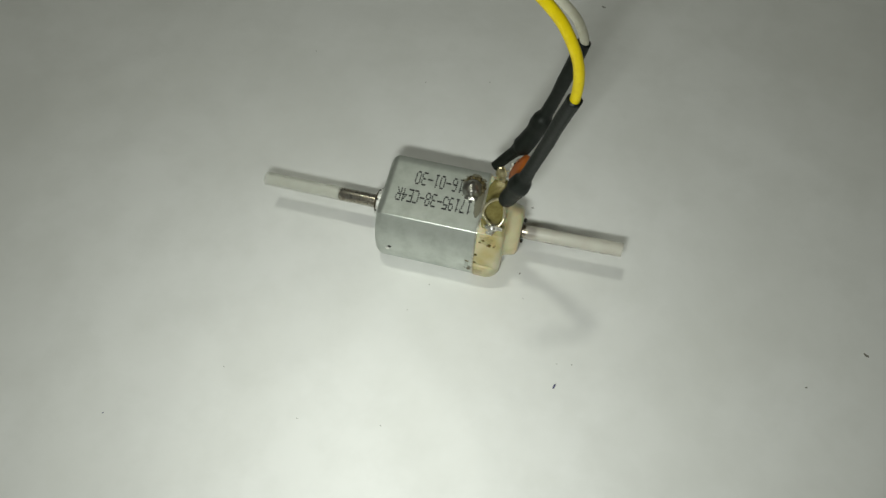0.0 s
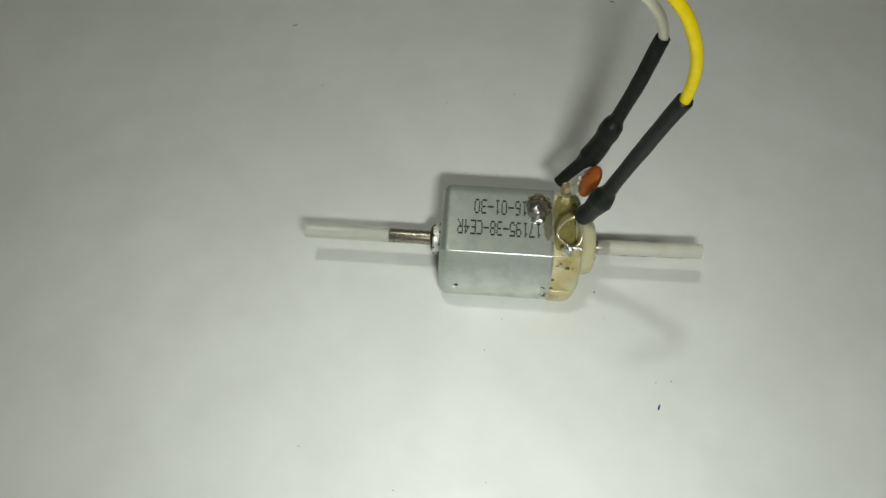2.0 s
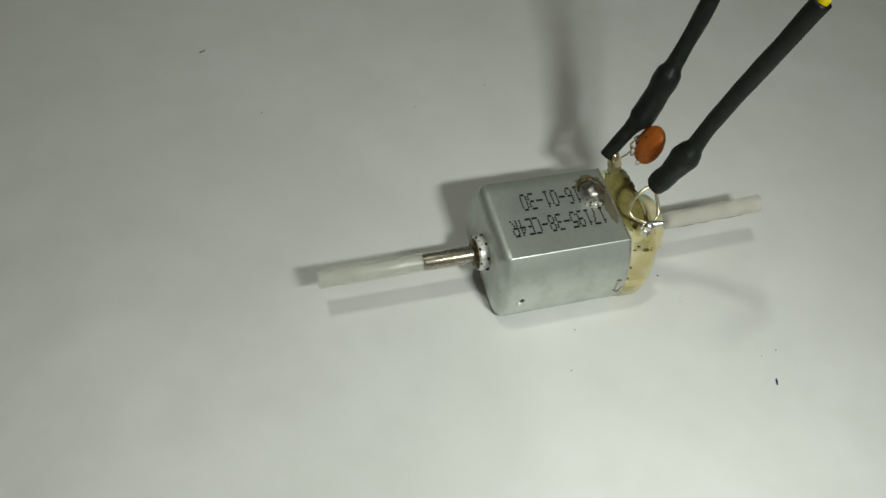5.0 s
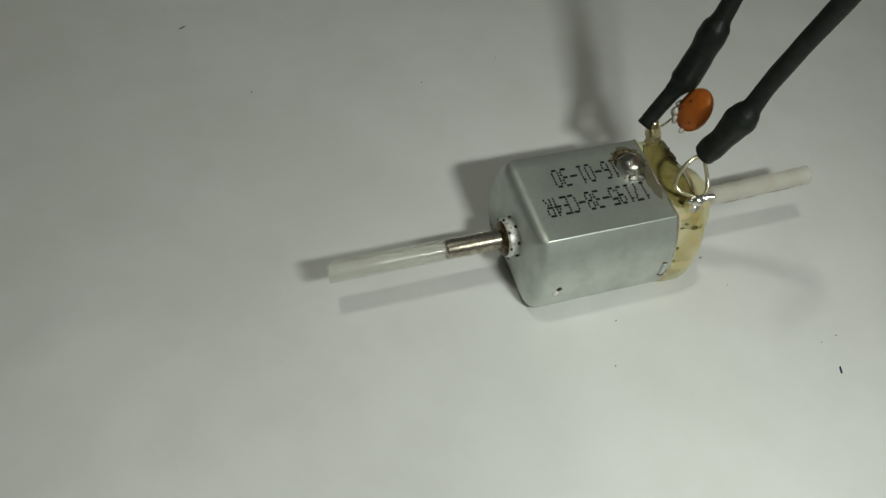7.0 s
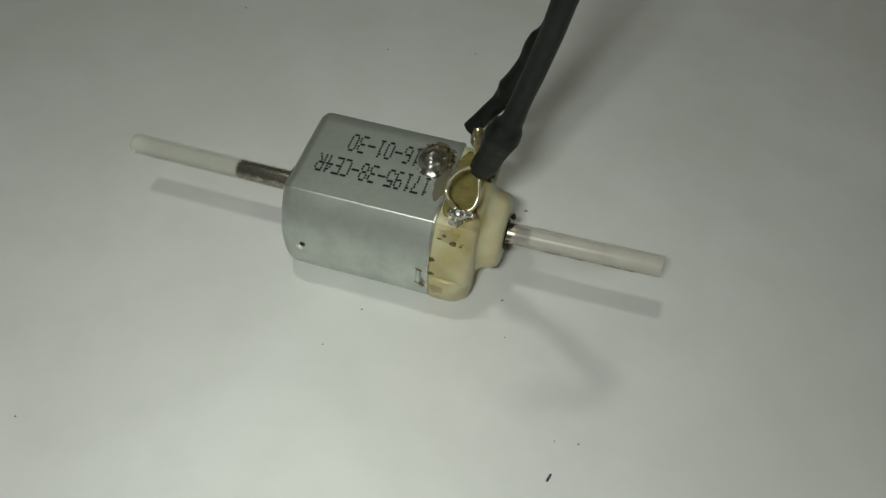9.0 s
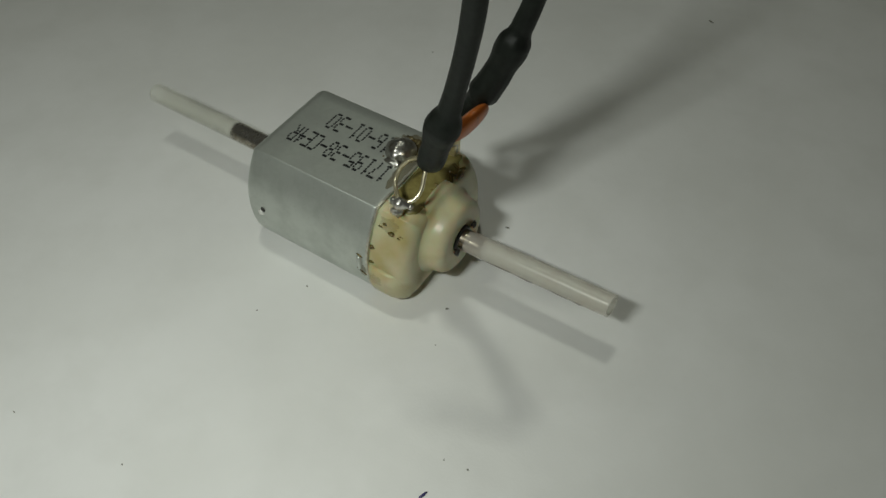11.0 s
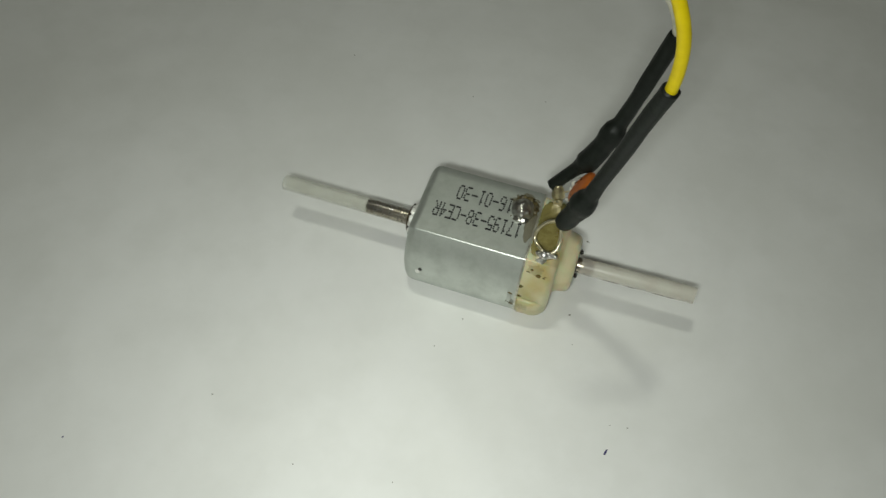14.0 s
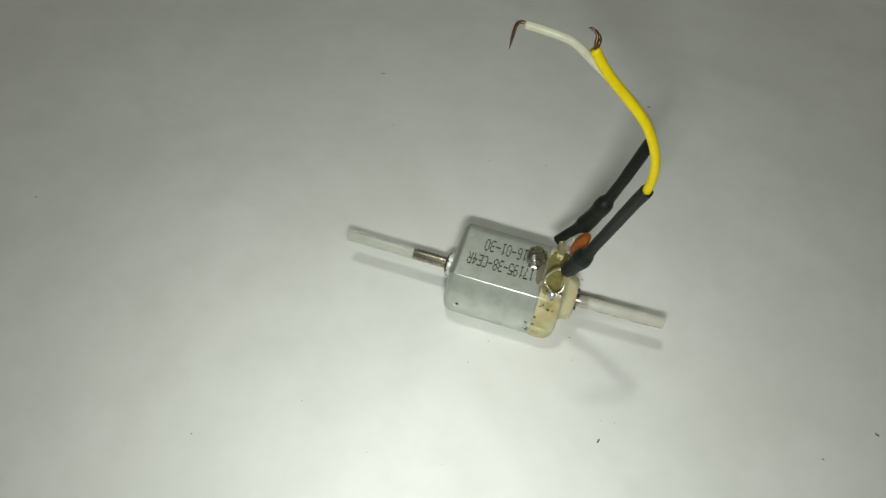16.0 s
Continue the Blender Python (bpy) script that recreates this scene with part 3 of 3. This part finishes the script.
# ---- capacitor, leads, sleeves and wires ----
cap_centre = Vector((1.60, 0.60, 2.30))
axis_n = Vector((-0.865, 0.124, 0.474)).normalized()
axis_d = Vector((0.47, 0.44, 0.77))
axis_d = (axis_d - axis_n * axis_d.dot(axis_n)).normalized()
axis_s = axis_n.cross(axis_d)
bm = bmesh.new()
made = bmesh.ops.create_uvsphere(bm, u_segments=40, v_segments=24, radius=1.0)["verts"]
for v in made:
    c = v.co
    flat = 0.105 * math.copysign(abs(c.z) ** 0.8, c.z)
    v.co = (cap_centre + 0.305 * c.x * axis_s + 0.335 * c.y * axis_d + flat * axis_n) * CM
capacitor = part("capacitor", bm, ORANGE, motor, "orange ceramic disc capacitor with dark specks")
bm = bmesh.new()
start = cap_centre + 0.27 * axis_s - 0.14 * axis_d
sweep(bm, [start, start.lerp(Vector((1.24, 0.80, 1.74)), 0.5) + Vector((0.02, 0, -0.04)), (1.24, 0.80, 1.74)], [0.016] * 3, 10)
part("lead", bm, LEAD, capacitor, "thin tinned lead")
bm = bmesh.new()
sweep(bm, [(1.46, -0.112, 2.14), (1.34, -0.12, 2.13), (1.20, -0.15, 2.07), (1.09, -0.20, 1.93), (1.04, -0.27, 1.78), (1.08, -0.36, 1.71), (1.17, -0.45, 1.70), (1.26, -0.54, 1.72)], [0.030] * 8, 10)
part("lead", bm, LEAD, motor, "thin tinned wire bent into a loop")
bm = bmesh.new()
sweep(bm, [(1.45, -0.115, 2.13), (1.47, -0.24, 2.0), (1.50, -0.36, 1.86), (1.47, -0.48, 1.77), (1.38, -0.56, 1.73)], [0.029] * 5, 10)
part("lead", bm, LEAD, motor, "thin tinned wire from sleeve to terminal")
bm = bmesh.new()
sweep(bm, [(1.17, 0.82, 1.93), (1.2, 0.80, 1.8), (1.23, 0.77, 1.66)], [0.06, 0.10, 0.12], 14, wobble=0.3, seed=2)
part("lead", bm, GOLD, motor, "tinned wire end coated with golden flux")

for k, (a, b, c, s) in enumerate(((0.285, -0.14, 0.03, 0.10), (0.325, -0.02, 0.01, 0.07), (0.23, -0.24, 0.03, 0.07), (0.02, -0.345, 0.02, 0.055))):
    bm = bmesh.new()
    lump(bm, cap_centre + a * axis_s + b * axis_d + c * axis_n, (s * 0.8, s * 0.7, s), 0.35, seed=30 + k, level=3, freq=4)
    part("flux_crumb", bm, CRUMB, capacitor, "crumbly white flux")
for k, (a, b, s) in enumerate(((0.05, 0.09, 0.016), (0.16, -0.04, 0.013), (0.20, -0.08, 0.02), (0.22, -0.11, 0.016), (-0.10, -0.20, 0.012))):
    bm = bmesh.new()
    r = math.sqrt((a / 0.305) ** 2 + (b / 0.335) ** 2)
    lump(bm, cap_centre + a * axis_s + b * axis_d + 0.105 * (1 - r * r) ** 0.4 * axis_n, (s, s * 1.2, s), 0.4, seed=40 + k, level=2)
    part("speck", bm, DARK, capacitor)
LEFT = [(1.07, 0.87, 1.80), (1.24, 0.94, 2.05), (1.40, 0.99, 2.27), (1.47, 1.01, 2.37), (1.56, 1.03, 2.50), (1.66, 1.09, 2.70), (1.75, 1.15, 2.93), (1.82, 1.20, 3.12), (1.87, 1.23, 3.27), (1.92, 1.265, 3.44), (2.03, 1.34, 3.86), (2.18, 1.45, 4.52), (2.33, 1.62, 5.16)]
bm = bmesh.new()
sweep(bm, LEFT, [0.122, 0.118, 0.122, 0.145, 0.21, 0.20, 0.188, 0.215, 0.205, 0.138, 0.128, 0.138, 0.13], 24, wobble=0.11, seed=1)
part("heat_shrink_sleeve", bm, SLEEVE, motor, "lumpy black heat-shrink sleeve")
RIGHT = [(1.44, -0.11, 2.08), (1.462, -0.115, 2.13), (1.515, -0.12, 2.27), (1.58, -0.135, 2.46), (1.64, -0.14, 2.66), (1.69, -0.14, 2.83), (1.73, -0.135, 2.96), (1.78, -0.13, 3.12), (1.87, -0.11, 3.50), (2.04, -0.13, 4.24), (2.18, -0.20, 5.02), (2.36, -0.24, 5.81)]
bm = bmesh.new()
sweep(bm, RIGHT, [0.09, 0.165, 0.185, 0.175, 0.2, 0.23, 0.2, 0.136, 0.126, 0.13, 0.13, 0.135], 24, wobble=0.09, seed=5)
part("heat_shrink_sleeve", bm, SLEEVE, motor, "black heat-shrink sleeve")
bm = bmesh.new()
sweep(bm, [(2.26, -0.22, 5.4), (2.36, -0.24, 5.81), (2.345, -0.25, 6.36), (2.23, -0.25, 6.84), (1.98, -0.25, 7.36), (1.75, -0.25, 7.67), (1.46, -0.25, 7.97), (1.0, -0.25, 8.42), (0.68, -0.24, 8.84)], [0.09] * 9, 16)
wire_y = part("wire", bm, YELLOW, motor, "yellow PVC-insulated wire, bent over")
bm = bmesh.new()
sweep(bm, [(2.26, 1.56, 4.9), (2.33, 1.60, 5.2), (2.12, 1.56, 5.73), (1.75, 1.54, 6.15), (1.26, 1.5, 6.60), (0.76, 1.5, 6.97), (0.37, 1.5, 7.29), (0.08, 1.5, 7.41), (-0.38, 1.5, 7.47), (-0.71, 1.5, 7.49)], [0.087] * 10, 16)
wire_w = part("wire", bm, WHITE, motor, "white PVC-insulated wire, bent over")
bm = bmesh.new()
sweep(bm, [(-0.64, 1.5, 7.49), (-0.77, 1.5, 7.52), (-0.86, 1.49, 7.46), (-0.90, 1.45, 7.24), (-0.92, 1.40, 6.90)], [0.03, 0.035, 0.04, 0.035, 0.012], 10, wobble=0.4, seed=3)
part("copper_strands", bm, COPPER, wire_w, "bent tarnished copper strands")
for k, (dx, dz) in enumerate(((0.0, 0.0), (0.05, -0.03))):
    bm = bmesh.new()
    sweep(bm, [(0.70, -0.24, 8.80), (0.67 + dx, -0.2, 8.95), (0.66 + dx, -0.14, 9.04 + dz), (0.56 + dx, -0.1, 9.12 + dz), (0.50 + dx, -0.1, 9.11 + dz)], [0.028, 0.03, 0.026, 0.022, 0.012], 8, wobble=0.3, seed=8 + k)
    part("copper_strands", bm, COPPER, wire_y, "bent tarnished copper strands")

# ---- small dirt on the paper ----
SPECKS = ((3.26, -3.06, 0.036, 0.115, 70, 1), (9.65, -0.80, 0.05, 0.13, 150, 0), (0.13, -1.40, 0.022, 0.03, 0, 0), (-0.20, -2.11, 0.02, 0.025, 40, 0),
          (2.05, -0.65, 0.028, 0.045, 30, 0), (-1.78, -4.99, 0.017, 0.026, 0, 0), (-0.06, -4.73, 0.016, 0.024, 10, 0), (-5.73, -5.83, 0.025, 0.04, 60, 1),
          (3.54, -2.51, 0.018, 0.025, 0, 0), (3.23, -2.56, 0.015, 0.02, 0, 0), (-3.66, -4.30, 0.018, 0.03, 20, 0), (-12.73, -1.18, 0.03, 0.06, 80, 0),
          (8.41, -1.83, 0.03, 0.05, 20, 0), (2.72, 7.85, 0.04, 0.11, 160, 0), (2.01, 1.11, 0.025, 0.06, 10, 0), (2.24, -1.24, 0.014, 0.02, 0, 0),
          (-1.38, 4.17, 0.02, 0.025, 0, 0), (0.24, 4.56, 0.02, 0.025, 0, 0), (-5.44, 6.41, 0.03, 0.14, 30, 0), (-4.46, 4.50, 0.022, 0.03, 0, 0))
for k, (x, y, w, l, turn, ink) in enumerate(SPECKS):
    bm = bmesh.new()
    lump(bm, (0, 0, 0.006), (l * 0.52, w * 0.5, 0.007), 0.6, seed=20 + k, level=2, flat_z=0.0)
    name = "ink_mark" if ink else "dirt_speck"
    ob = new(name, mesh_from(name, bm, PEN if ink else DUST))
    ob.matrix_world = pose(x * CM, y * CM, paper_height(x * CM, y * CM) + 0.00001, 0, 0, turn)
    tagged(ob, "small blue-black ink mark on the paper" if ink else "tiny dark speck of dirt on the paper", "ink mark" if ink else "speck", "specks on the paper")
